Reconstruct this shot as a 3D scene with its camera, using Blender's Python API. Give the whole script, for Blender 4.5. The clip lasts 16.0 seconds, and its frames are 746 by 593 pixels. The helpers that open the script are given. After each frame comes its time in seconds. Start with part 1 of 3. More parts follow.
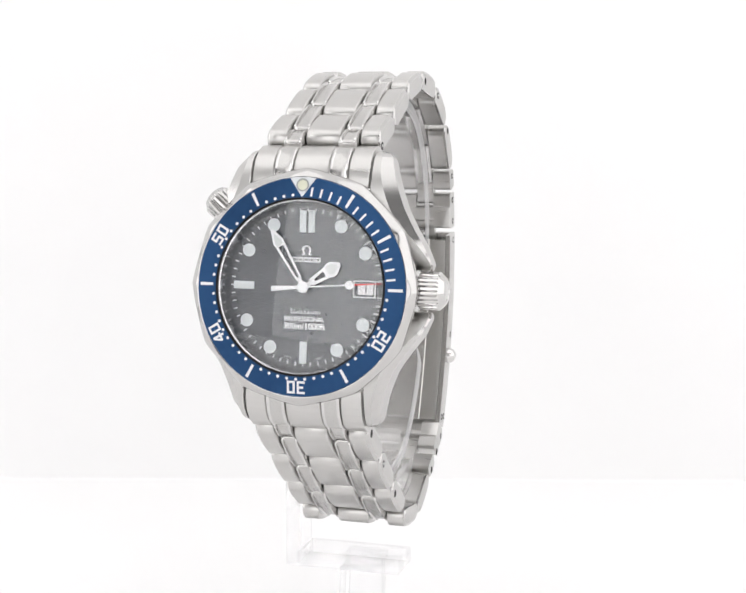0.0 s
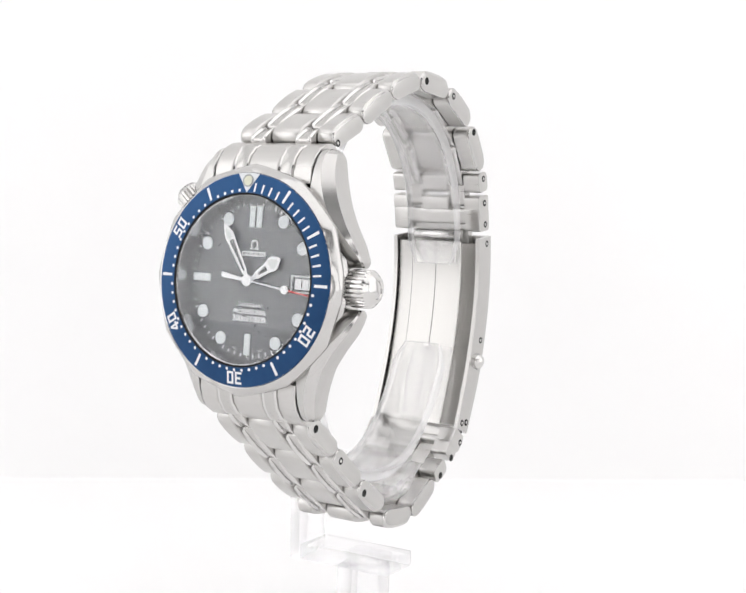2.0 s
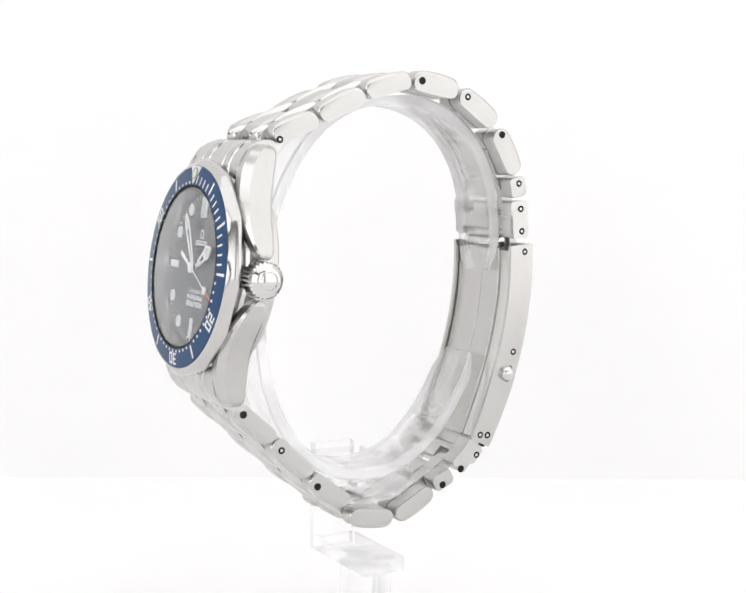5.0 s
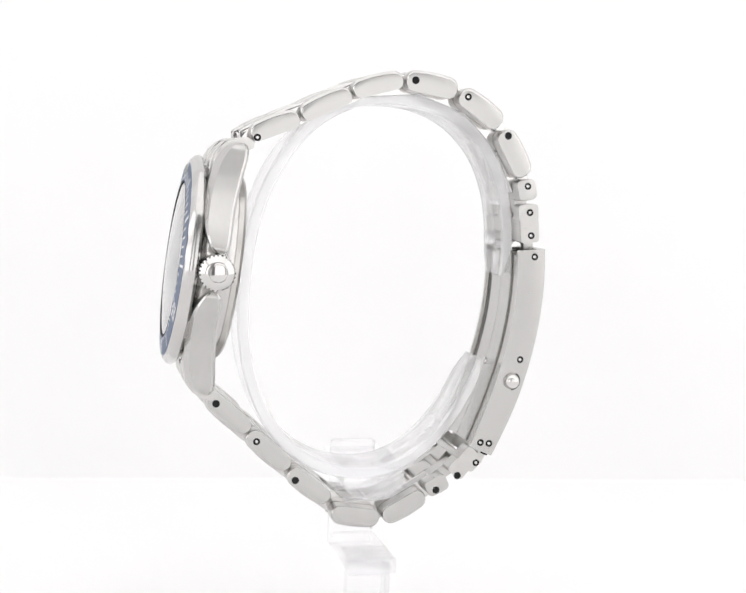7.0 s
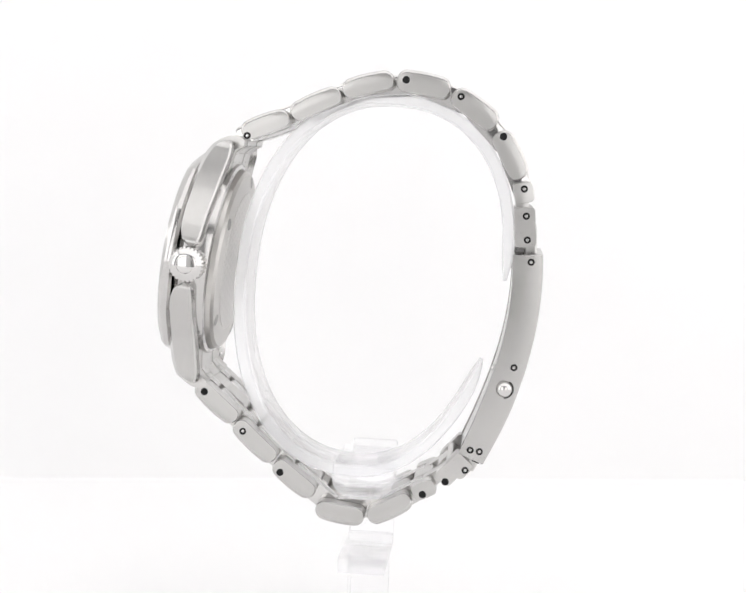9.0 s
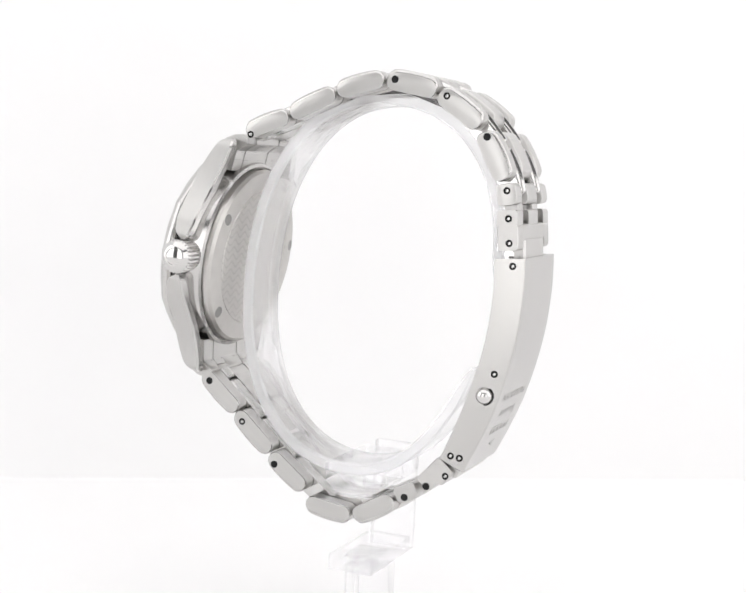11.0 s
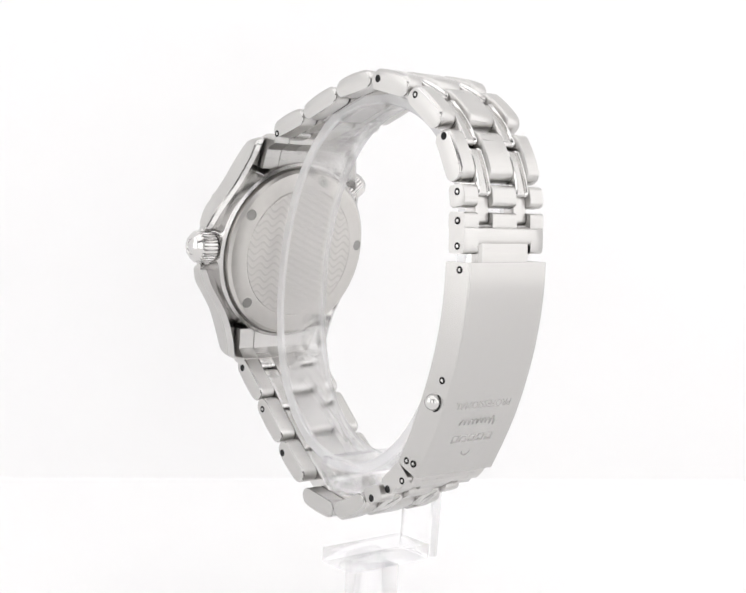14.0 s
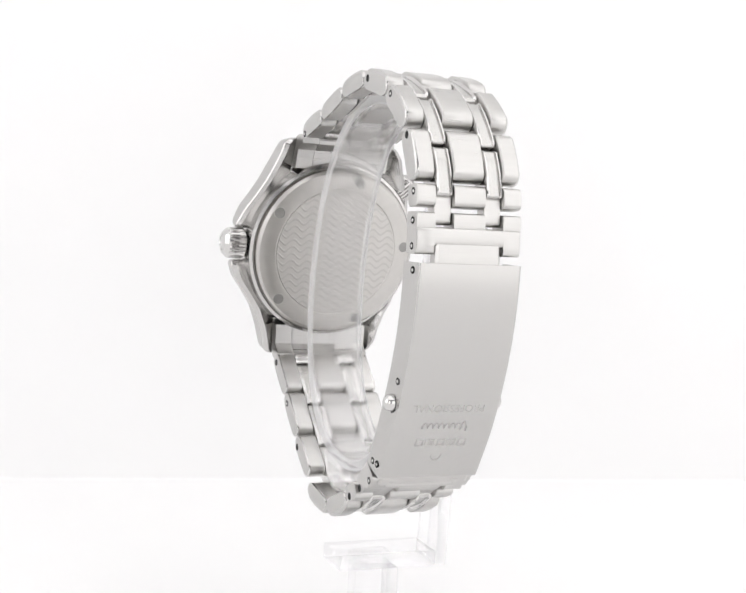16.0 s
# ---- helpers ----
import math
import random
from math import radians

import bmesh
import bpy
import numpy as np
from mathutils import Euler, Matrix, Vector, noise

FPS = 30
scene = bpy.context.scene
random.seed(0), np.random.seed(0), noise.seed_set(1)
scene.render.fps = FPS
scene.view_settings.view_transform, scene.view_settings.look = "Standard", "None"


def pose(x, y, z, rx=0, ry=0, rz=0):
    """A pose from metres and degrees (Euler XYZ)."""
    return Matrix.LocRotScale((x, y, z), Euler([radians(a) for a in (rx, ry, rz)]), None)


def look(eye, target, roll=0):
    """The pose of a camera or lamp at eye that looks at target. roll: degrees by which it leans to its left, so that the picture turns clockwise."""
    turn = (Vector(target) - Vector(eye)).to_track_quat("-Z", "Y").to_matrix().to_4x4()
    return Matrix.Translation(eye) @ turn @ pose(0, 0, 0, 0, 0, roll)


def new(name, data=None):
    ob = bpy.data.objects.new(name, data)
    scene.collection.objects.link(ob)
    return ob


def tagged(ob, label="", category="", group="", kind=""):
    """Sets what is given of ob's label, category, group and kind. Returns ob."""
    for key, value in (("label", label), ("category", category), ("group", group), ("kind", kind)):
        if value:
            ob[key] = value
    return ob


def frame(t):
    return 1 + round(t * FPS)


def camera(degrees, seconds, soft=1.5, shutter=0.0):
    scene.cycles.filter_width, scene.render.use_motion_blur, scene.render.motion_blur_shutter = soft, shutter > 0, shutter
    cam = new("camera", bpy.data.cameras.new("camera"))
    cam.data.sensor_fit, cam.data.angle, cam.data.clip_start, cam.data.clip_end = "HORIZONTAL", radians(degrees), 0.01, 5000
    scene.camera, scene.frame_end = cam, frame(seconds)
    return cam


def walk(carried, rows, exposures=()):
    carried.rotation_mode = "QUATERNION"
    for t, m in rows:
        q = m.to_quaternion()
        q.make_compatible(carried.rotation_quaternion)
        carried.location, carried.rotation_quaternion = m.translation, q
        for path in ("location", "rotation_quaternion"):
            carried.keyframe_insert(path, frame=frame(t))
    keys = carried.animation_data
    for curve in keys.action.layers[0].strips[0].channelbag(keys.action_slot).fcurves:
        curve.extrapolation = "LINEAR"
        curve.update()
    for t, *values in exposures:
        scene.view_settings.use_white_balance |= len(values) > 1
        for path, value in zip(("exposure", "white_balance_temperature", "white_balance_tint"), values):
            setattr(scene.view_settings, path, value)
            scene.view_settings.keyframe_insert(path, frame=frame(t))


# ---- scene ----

# ---------------------------------------------------------------- camera
cam = camera(30.38, 16.0, soft=1.7)
EYE = (0.0, -0.25, 0.106)
PITCH, YAW, ROLL = radians(8.33), radians(-0.296), 2.43
AIM = (EYE[0] + math.sin(YAW) * math.cos(PITCH), EYE[1] + math.cos(YAW) * math.cos(PITCH), EYE[2] - math.sin(PITCH))
walk(cam, [(0.0, look(EYE, AIM, ROLL)), (16.0, look(EYE, AIM, ROLL))])

# ---------------------------------------------------------------- light
world = bpy.data.worlds.new("studio_dark")
world.use_nodes = True
world.node_tree.nodes["Background"].inputs[0].default_value = (1, 1, 1, 1)
world.node_tree.nodes["Background"].inputs[1].default_value = 0.05
scene.world = world
scene.view_settings.exposure = 0.06


def panel_lamp(name, eye, target, sx, sy, watts, colour=(1, 0.991, 0.992)):
    data = bpy.data.lights.new(name, "AREA")
    data.shape, data.size, data.size_y = "RECTANGLE", sx, sy
    data.energy, data.color = watts, colour
    ob = new(name, data)
    ob.matrix_world = look(eye, target)
    return tagged(ob, "unseen area lamp added to light the tent", "lamp")


# area lamps out of view, added to light the tent
panel_lamp("top_softbox", (0.0, -0.13, 0.61), (0, -0.13, 0), 0.95, 0.85, 1.60)
# front panels with a slit for dark reflections; a weak one is added beside it
panel_lamp("front_softbox", (-0.3325, -0.60, 0.2225), (-0.3325, 0.1, 0.2225), 0.335, 0.435, 0.86)
panel_lamp("front_softbox", (-0.0925, -0.60, 0.2225), (-0.0925, 0.1, 0.2225), 0.145, 0.435, 0.11)
panel_lamp("front_softbox", (0.2525, -0.60, 0.2225), (0.2525, 0.1, 0.2225), 0.365, 0.435, 0.74)
# fill lamps added over both side walls, in place of glowing cloth
panel_lamp("side_fill", (-0.614, -0.165, 0.31), (0.0, -0.165, 0.31), 0.61, 0.58, 1.05)
panel_lamp("side_fill", (0.484, -0.21, 0.31), (0.0, -0.21, 0.31), 0.68, 0.58, 0.88)


# ---------------------------------------------------------------- materials
def material(name, colour, rough=0.5, metal=0.0, vary=0.06, scale=400.0, stretch=(1, 1, 1), bump=0.0, rough_vary=0.08,
             transmission=0.0, ior=1.5, coat=0.0, specular=0.5):
    """A principled material with grain at two scales in colour, gloss and relief."""
    m = bpy.data.materials.new(name)
    m.use_nodes = True
    nt = m.node_tree
    b = nt.nodes["Principled BSDF"]
    b.inputs["Metallic"].default_value = metal
    b.inputs["IOR"].default_value = ior
    b.inputs["Transmission Weight"].default_value = transmission
    b.inputs["Coat Weight"].default_value = coat
    b.inputs["Coat Roughness"].default_value = 0.05
    b.inputs["Specular IOR Level"].default_value = specular
    tc = nt.nodes.new("ShaderNodeTexCoord")
    mp = nt.nodes.new("ShaderNodeMapping")
    mp.inputs["Scale"].default_value = stretch
    nt.links.new(tc.outputs["Object"], mp.inputs[0])
    fine = nt.nodes.new("ShaderNodeTexNoise")
    fine.inputs["Scale"].default_value, fine.inputs["Detail"].default_value = scale, 4
    wide = nt.nodes.new("ShaderNodeTexNoise")
    wide.inputs["Scale"].default_value, wide.inputs["Detail"].default_value = scale * 0.13, 2
    for n in (fine, wide):
        nt.links.new(mp.outputs[0], n.inputs["Vector"])
    add = nt.nodes.new("ShaderNodeMath")
    add.operation = "ADD"
    nt.links.new(fine.outputs["Fac"], add.inputs[0])
    nt.links.new(wide.outputs["Fac"], add.inputs[1])
    ramp = nt.nodes.new("ShaderNodeMapRange")
    ramp.inputs["From Min"].default_value, ramp.inputs["From Max"].default_value = 0.6, 1.4
    nt.links.new(add.outputs[0], ramp.inputs["Value"])
    mix = nt.nodes.new("ShaderNodeMix")
    mix.data_type = "RGBA"
    mix.inputs["A"].default_value = (*[max(0, c * (1 - vary)) for c in colour], 1)
    mix.inputs["B"].default_value = (*[min(1, c * (1 + vary)) for c in colour], 1)
    nt.links.new(ramp.outputs[0], mix.inputs["Factor"])
    nt.links.new(mix.outputs["Result"], b.inputs["Base Color"])
    rr = nt.nodes.new("ShaderNodeMapRange")
    rr.inputs["From Min"].default_value, rr.inputs["From Max"].default_value = 0.6, 1.4
    rr.inputs["To Min"].default_value = max(0.0, rough * (1 - rough_vary))
    rr.inputs["To Max"].default_value = min(1.0, rough * (1 + rough_vary))
    nt.links.new(add.outputs[0], rr.inputs["Value"])
    nt.links.new(rr.outputs[0], b.inputs["Roughness"])
    if bump:
        bp = nt.nodes.new("ShaderNodeBump")
        bp.inputs["Strength"].default_value, bp.inputs["Distance"].default_value = bump, 0.0001
        nt.links.new(fine.outputs["Fac"], bp.inputs["Height"])
        nt.links.new(bp.outputs[0], b.inputs["Normal"])
    return m


def wave_relief(m, spacing, length, swing, depth, light, axis=1, low=0.25):
    """Adds cut wavy lines to a material, with a tint that imitates light and shade on them: their spacing, wave length
    and swing in metres.
    """
    nt = m.node_tree
    b = nt.nodes["Principled BSDF"]
    tc = nt.nodes.new("ShaderNodeTexCoord")
    sep = nt.nodes.new("ShaderNodeSeparateXYZ")
    nt.links.new(tc.outputs["Object"], sep.inputs[0])

    def op(kind, a, c):
        n = nt.nodes.new("ShaderNodeMath")
        n.operation = kind
        for k, v in enumerate((a, c)):
            if v is None:
                continue
            if isinstance(v, (int, float)):
                n.inputs[k].default_value = v
            else:
                nt.links.new(v, n.inputs[k])
        return n.outputs[0]

    along, across = (sep.outputs[0], sep.outputs[1]) if axis else (sep.outputs[1], sep.outputs[0])
    s = op("SINE", op("MULTIPLY", along, 2 * math.pi / length), None)
    v = op("ADD", across, op("MULTIPLY", s, swing))
    w = op("SINE", op("MULTIPLY", v, 2 * math.pi / spacing), None)
    r = nt.nodes.new("ShaderNodeMapRange")
    r.inputs["From Min"].default_value, r.inputs["From Max"].default_value = low, 1.0
    nt.links.new(w, r.inputs["Value"])
    bp = nt.nodes.new("ShaderNodeBump")
    bp.inputs["Strength"].default_value, bp.inputs["Distance"].default_value = depth, 0.0001
    nt.links.new(r.outputs[0], bp.inputs["Height"])
    nt.links.new(bp.outputs[0], b.inputs["Normal"])
    # tint along the lines, put in for the sheen on their relief
    old = b.inputs["Base Color"].links[0].from_socket
    mx = nt.nodes.new("ShaderNodeMix")
    mx.data_type = "RGBA"
    nt.links.new(old, mx.inputs["A"])
    mx.inputs["B"].default_value = (*light, 1)
    nt.links.new(op("MULTIPLY", r.outputs[0], 0.8), mx.inputs["Factor"])
    nt.links.new(mx.outputs["Result"], b.inputs["Base Color"])


BRUSHED = material("brushed_steel", (0.55, 0.54, 0.527), 0.29, 1.0, 0.03, 3000, (0.1, 3, 3), 0.0)
BRUSHED_ALONG = material("steel_brushed_along", (0.52, 0.511, 0.498), 0.24, 1.0, 0.02, 1400, (6, 0.2, 0.2), 0.02)
FLANK = material("brushed_flank_steel", (0.52, 0.512, 0.50), 0.31, 1.0, 0.03, 1200, (6, 0.3, 6), 0.02)
POLISHED = material("polished_steel", (0.62, 0.61, 0.60), 0.09, 1.0, 0.02, 500, (1, 1, 1), 0.0, 0.3)
RIM = material("bezel_steel", (0.55, 0.54, 0.53), 0.18, 1.0, 0.03, 700, (1, 1, 1), 0.02)
REHAUT = material("polished_inner_ring", (0.56, 0.56, 0.57), 0.22, 1.0, 0.03, 900)
SATIN = material("satin_steel_back", (0.535, 0.52, 0.50), 0.30, 1.0, 0.05, 700, (1, 1, 1), 0.03)
MEDAL = material("engraved_steel", (0.535, 0.52, 0.50), 0.30, 1.0, 0.05, 700, (1, 1, 1), 0.0)
wave_relief(MEDAL, 0.0014, 0.0034, 0.0005, 0.3, (0.45, 0.438, 0.42))
ETCHED = material("etched_steel", (0.47, 0.462, 0.452), 0.36, 1.0, 0.08, 900)
# steel darkened to imitate the shade in recesses
RECESS_SHADE = material("recess_shade_steel", (0.30, 0.295, 0.285), 0.4, 1.0, 0.08, 900)
BLUE = material("blue_anodised_aluminium", (0.022, 0.064, 0.155), 0.30, 0.9, 0.08, 900, (1, 1, 1), 0.02)


def turned_grain(m, amount):
    """Circular brushing about the part's own axis."""
    nt = m.node_tree
    b = nt.nodes["Principled BSDF"]
    tan = nt.nodes.new("ShaderNodeTangent")
    tan.direction_type, tan.axis = "RADIAL", "Z"
    nt.links.new(tan.outputs[0], b.inputs["Tangent"])
    b.inputs["Anisotropic"].default_value = amount


turned_grain(BLUE, 0.7)
turned_grain(SATIN, 0.6)
DIAL = material("dark_navy_lacquer", (0.006, 0.010, 0.019), 0.26, 0.0, 0.10, 600, (1, 1, 1), 0.0, specular=0.65, ior=1.85)
wave_relief(DIAL, 0.00092, 0.0027, 0.00026, 0.42, (0.028, 0.034, 0.047), low=0.0)
# plain black, also put in for the shade in gaps and pin holes
DARK = material("black_and_gap_shade", (0.012, 0.012, 0.012), 0.6, 0.0, 0.1, 900, specular=0.15)
WHITE = material("white_print", (0.74, 0.74, 0.75), 0.45, 0.0, 0.03, 900)
SILVER = material("silvered_print", (0.66, 0.68, 0.70), 0.4, 0.0, 0.03, 900)
TIP = material("pointer_lume", (0.55, 0.57, 0.56), 0.6, 0.0, 0.05, 1500)
LUME = material("pale_lume", (0.62, 0.65, 0.66), 0.6, 0.0, 0.04, 1500)
BEAD = material("pearl_ring", (0.36, 0.37, 0.36), 0.3, 0.8, 0.05, 900)
CREAM = material("aged_lume", (0.62, 0.62, 0.50), 0.5, 0.0, 0.05, 1500)
RED = material("red_enamel", (0.62, 0.03, 0.03), 0.35, 0.0, 0.05, 900)
GLASS = material("sapphire_crystal", (1, 1, 1), 0.0, 0.0, 0.0, 10, transmission=1.0, ior=1.34)
ACRYLIC = material("clear_acrylic", (0.985, 0.985, 0.99), 0.03, 0.0, 0.005, 60, transmission=1.0, ior=1.30)


def thin_clear(m, share):
    """Lets a share of the light straight through a clear plastic, as thin mouldings do."""
    nt = m.node_tree
    clear = nt.nodes.new("ShaderNodeBsdfTransparent")
    clear.inputs[0].default_value = (0.99, 0.99, 0.992, 1)
    mix = nt.nodes.new("ShaderNodeMixShader")
    mix.inputs[0].default_value = share
    nt.links.new(nt.nodes["Principled BSDF"].outputs[0], mix.inputs[1])
    nt.links.new(clear.outputs[0], mix.inputs[2])
    nt.links.new(mix.outputs[0], nt.nodes["Material Output"].inputs[0])


thin_clear(ACRYLIC, 0.56)
# milky white that imitates the light caught in clear acrylic edges
PALE_EDGE = material("pale_acrylic_edge", (0.97, 0.97, 0.98), 0.45, 0.0, 0.01, 300, transmission=0.35, ior=1.3)
thin_clear(PALE_EDGE, 0.6)
PAPER = material("white_backdrop_card", (0.866, 0.863, 0.864), 0.85, 0.0, 0.008, 30, (1, 1, 1), 0.0)
FRONT = material("dark_grey_cloth", (0.13, 0.13, 0.13), 0.9, 0.0, 0.05, 250, (1, 1, 1), 0.1)
CLOTH = material("white_tent_cloth", (0.84, 0.84, 0.84), 0.9, 0.0, 0.02, 250, (1, 1, 1), 0.1)


# ---------------------------------------------------------------- mesh helpers (millimetres in, metres out)
def part(name, bm, mats, parent, label="", at=None, smooth=35):
    """Links a bmesh as one mesh object under a thing or a part."""
    me = bpy.data.meshes.new(name)
    bmesh.ops.recalc_face_normals(bm, faces=bm.faces)
    bmesh.ops.scale(bm, vec=(0.001,) * 3, verts=bm.verts)
    for f in bm.faces:
        f.smooth = True
    for e in bm.edges:
        if len(e.link_faces) == 2 and e.calc_face_angle(0) > radians(smooth):
            e.smooth = False
    bm.to_mesh(me)
    bm.free()
    for m in (mats if isinstance(mats, (list, tuple)) else (mats,)):
        me.materials.append(m)
    return place(name, me, parent, label, at)


def place(name, me, parent, label="", at=None):
    ob = new(name, me)
    ob.parent = parent
    if at is not None:
        ob.matrix_basis = at
    if label:
        tagged(ob, label)
    return ob


def mm(x, y, z, rx=0, ry=0, rz=0):
    return pose(x / 1000, y / 1000, z / 1000, rx, ry, rz)


def loft(rings, closed=True, caps=True, bm=None, slots=None):
    """A skin over rings of equal point counts."""
    bm = bm or bmesh.new()
    vs = [[bm.verts.new(p) for p in r] for r in rings]
    n = len(rings[0])
    for k, (a, b) in enumerate(zip(vs, vs[1:])):
        for i in range(n if closed else n - 1):
            j = (i + 1) % n
            f = bm.faces.new((a[i], a[j], b[j], b[i]))
            if slots:
                f.material_index = slots[k]
    if caps and closed:
        for r, k in ((vs[0], 0), (vs[-1], -1)):
            f = bm.faces.new(r)
            if slots:
                f.material_index = slots[k]
    return bm


def lathe(profile, n=128, wobble=None, bm=None, slots=None):
    """A body turned about z from (radius, height) points; the first and last may lie on the axis."""
    bm = bm or bmesh.new()
    rings = []
    for r, h in profile:
        if r < 1e-6:
            rings.append([bm.verts.new((0, 0, h))])
        else:
            rings.append([bm.verts.new(((r + (wobble(r, h, 2 * math.pi * i / n) if wobble else 0)) * math.cos(2 * math.pi * i / n),
                                        (r + (wobble(r, h, 2 * math.pi * i / n) if wobble else 0)) * math.sin(2 * math.pi * i / n), h))
                          for i in range(n)])
    for k, (a, b) in enumerate(zip(rings, rings[1:])):
        for i in range(n):
            j = (i + 1) % n
            if len(a) == 1 and len(b) == 1:
                continue
            if len(a) == 1:
                f = bm.faces.new((a[0], b[j], b[i]))
            elif len(b) == 1:
                f = bm.faces.new((a[i], a[j], b[0]))
            else:
                f = bm.faces.new((a[i], a[j], b[j], b[i]))
            if slots:
                f.material_index = slots[k]
    return bm


def block(x0, x1, y0, y1, z0, z1, bevel=0.0, seg=2, bm=None):
    bm = bm or bmesh.new()
    made = bmesh.ops.create_cube(bm, size=1)["verts"]
    for v in made:
        v.co = Vector(((x0 + x1) / 2 + v.co.x * (x1 - x0), (y0 + y1) / 2 + v.co.y * (y1 - y0), (z0 + z1) / 2 + v.co.z * (z1 - z0)))
    if bevel:
        es = [e for e in bm.edges if all(v in made for v in e.verts)]
        bmesh.ops.bevel(bm, geom=es, offset=bevel, segments=seg, affect="EDGES", profile=0.5)
    return bm


def prism(outline, z0, z1, bevel=0.0, bm=None):
    """A flat shape in x, y between two heights."""
    bm = bm or bmesh.new()
    a = [bm.verts.new((x, y, z0)) for x, y in outline]
    b = [bm.verts.new((x, y, z1)) for x, y in outline]
    n = len(a)
    top = bm.faces.new(b)
    bm.faces.new(a[::-1])
    for i in range(n):
        bm.faces.new((a[i], a[(i + 1) % n], b[(i + 1) % n], b[i]))
    if bevel:
        bmesh.ops.bevel(bm, geom=list(top.edges), offset=bevel, segments=2, affect="EDGES", profile=0.5)
    return bm


def rounded(s0, s1, h0, h1, r, crown=0.0, seg=5, top_r=None):
    """A rounded box outline in (s, h), its top bowed up by crown."""
    top_r = r if top_r is None else top_r
    pts = []
    for cx, cy, a0, rr in ((s1 - r, h0 + r, -90, r), (s1 - top_r, h1 - top_r, 0, top_r), (s0 + top_r, h1 - top_r, 90, top_r), (s0 + r, h0 + r, 180, r)):
        for k in range(seg + 1):
            a = radians(a0 + 90 * k / seg)
            pts.append((cx + rr * math.cos(a), cy + rr * math.sin(a)))
        if a0 == 0 and crown:
            for k in (1, 2, 3):
                pts.append((s1 - top_r + (s0 - s1 + 2 * top_r) * k / 4, h1))
    mid, half = (s0 + s1) / 2, (s1 - s0) / 2
    return [(s, h + crown * (1 - ((s - mid) / half) ** 2) * max(0, (h - h0) / (h1 - h0))) for s, h in pts]


def text_mesh(body, size, depth, bold=0.0):
    """Flat lettering in the built-in font, centred on the origin; size and depth in millimetres."""
    cu = bpy.data.curves.new("lettering", "FONT")
    cu.body, cu.size, cu.align_x, cu.align_y, cu.extrude = body, size / 1000, "CENTER", "CENTER", depth / 1000
    cu.resolution_u, cu.offset = 3, bold * size / 1000
    ob = bpy.data.objects.new("lettering", cu)
    scene.collection.objects.link(ob)
    me = bpy.data.meshes.new_from_object(ob.evaluated_get(bpy.context.evaluated_depsgraph_get()))
    bpy.data.objects.remove(ob)
    return me


def lettering(name, body, size, depth, mat, parent, at, label="", bold=0.0):
    me = text_mesh(body, size, depth, bold)
    me.materials.clear()
    me.materials.append(mat)
    return place(name, me, parent, label, at)


# ---------------------------------------------------------------- the light tent: sweep and cloth
def build_tent():
    # back edge of the floor, by its two ends; the wall rises from it in a soft cove
    a, b = Vector((-0.66, 0.02466, 0)), Vector((0.62, 0.2115, 0))
    along = (b - a).normalized()
    back = Vector((-along.y, along.x, 0))
    rows = [(-0.95, 0.0)]
    rows += [(-0.0006 + 0.0006 * math.sin(radians(k)), 0.0006 - 0.0006 * math.cos(radians(k))) for k in range(0, 91, 10)]
    rows += [(0.0, 0.62)]
    bm = bmesh.new()
    rings = []
    for d, z in rows:
        rings.append([bm.verts.new((p + back * d + Vector((0, 0, z))) * 1000) for p in (a, b)])
    for r, q in zip(rings, rings[1:]):
        bm.faces.new((r[0], r[1], q[1], q[0]))
    ob = part("floor", bm, PAPER, None, smooth=60)
    tagged(ob, "white seamless backdrop sweep under and behind the watch", "backdrop", kind="structure")
    # unseen cloth sides and roof added to bounce light, dark front for dark reflections
    for name, x0, x1, y0, y1, z0, z1 in (
            ("wall_west", -0.63, -0.62, -0.62, 0.30, -0.01, 0.62),
            ("wall_east", 0.49, 0.50, -0.62, 0.30, -0.01, 0.62),
            ("wall_south", -0.62, 0.49, -0.62, -0.61, -0.01, 0.62)):
        south = name == "wall_south"
        bm = block(*[1000 * v for v in (x0, x1, y0, y1, z0, z1)])
        if south:
            # dark strip added along the west side, for the dark band mirrored in the crystal
            block(-619, -611, -610, -475, 0, 620, bm=bm)
        w = part(name, bm, FRONT if south else CLOTH, None)
        tagged(w, "unseen dark grey tent front added for dark reflections" if south else "unseen white cloth tent wall added to bounce light", "wall", kind="structure")
    c = part("ceiling", block(-630, 500, -620, 300, 620, 630), CLOTH, None)
    tagged(c, "unseen white cloth tent roof added to bounce light", "ceiling", kind="structure")


build_tent()

# ---------------------------------------------------------------- watch: frames of reference
# Watch space, millimetres: x to the crown side from the middle of the strap, y to the clasp, z up; zero height at the strap's foot.
LIFT = 77.8
watch = tagged(new("wristwatch"), "steel diving wristwatch with dark wave dial and blue bezel", "watch")
# Case space: x to the crown, y to twelve, z out of the dial; the dial lies at z = 0.
LEAN = math.degrees(math.atan2(0.123, 0.9924))
CASE = pose(0, -0.0350, (LIFT - 30.6) / 1000, 90 - LEAN, 0, 0)


DIAL_AT = CASE @ mm(0.1, 0, -0.18)


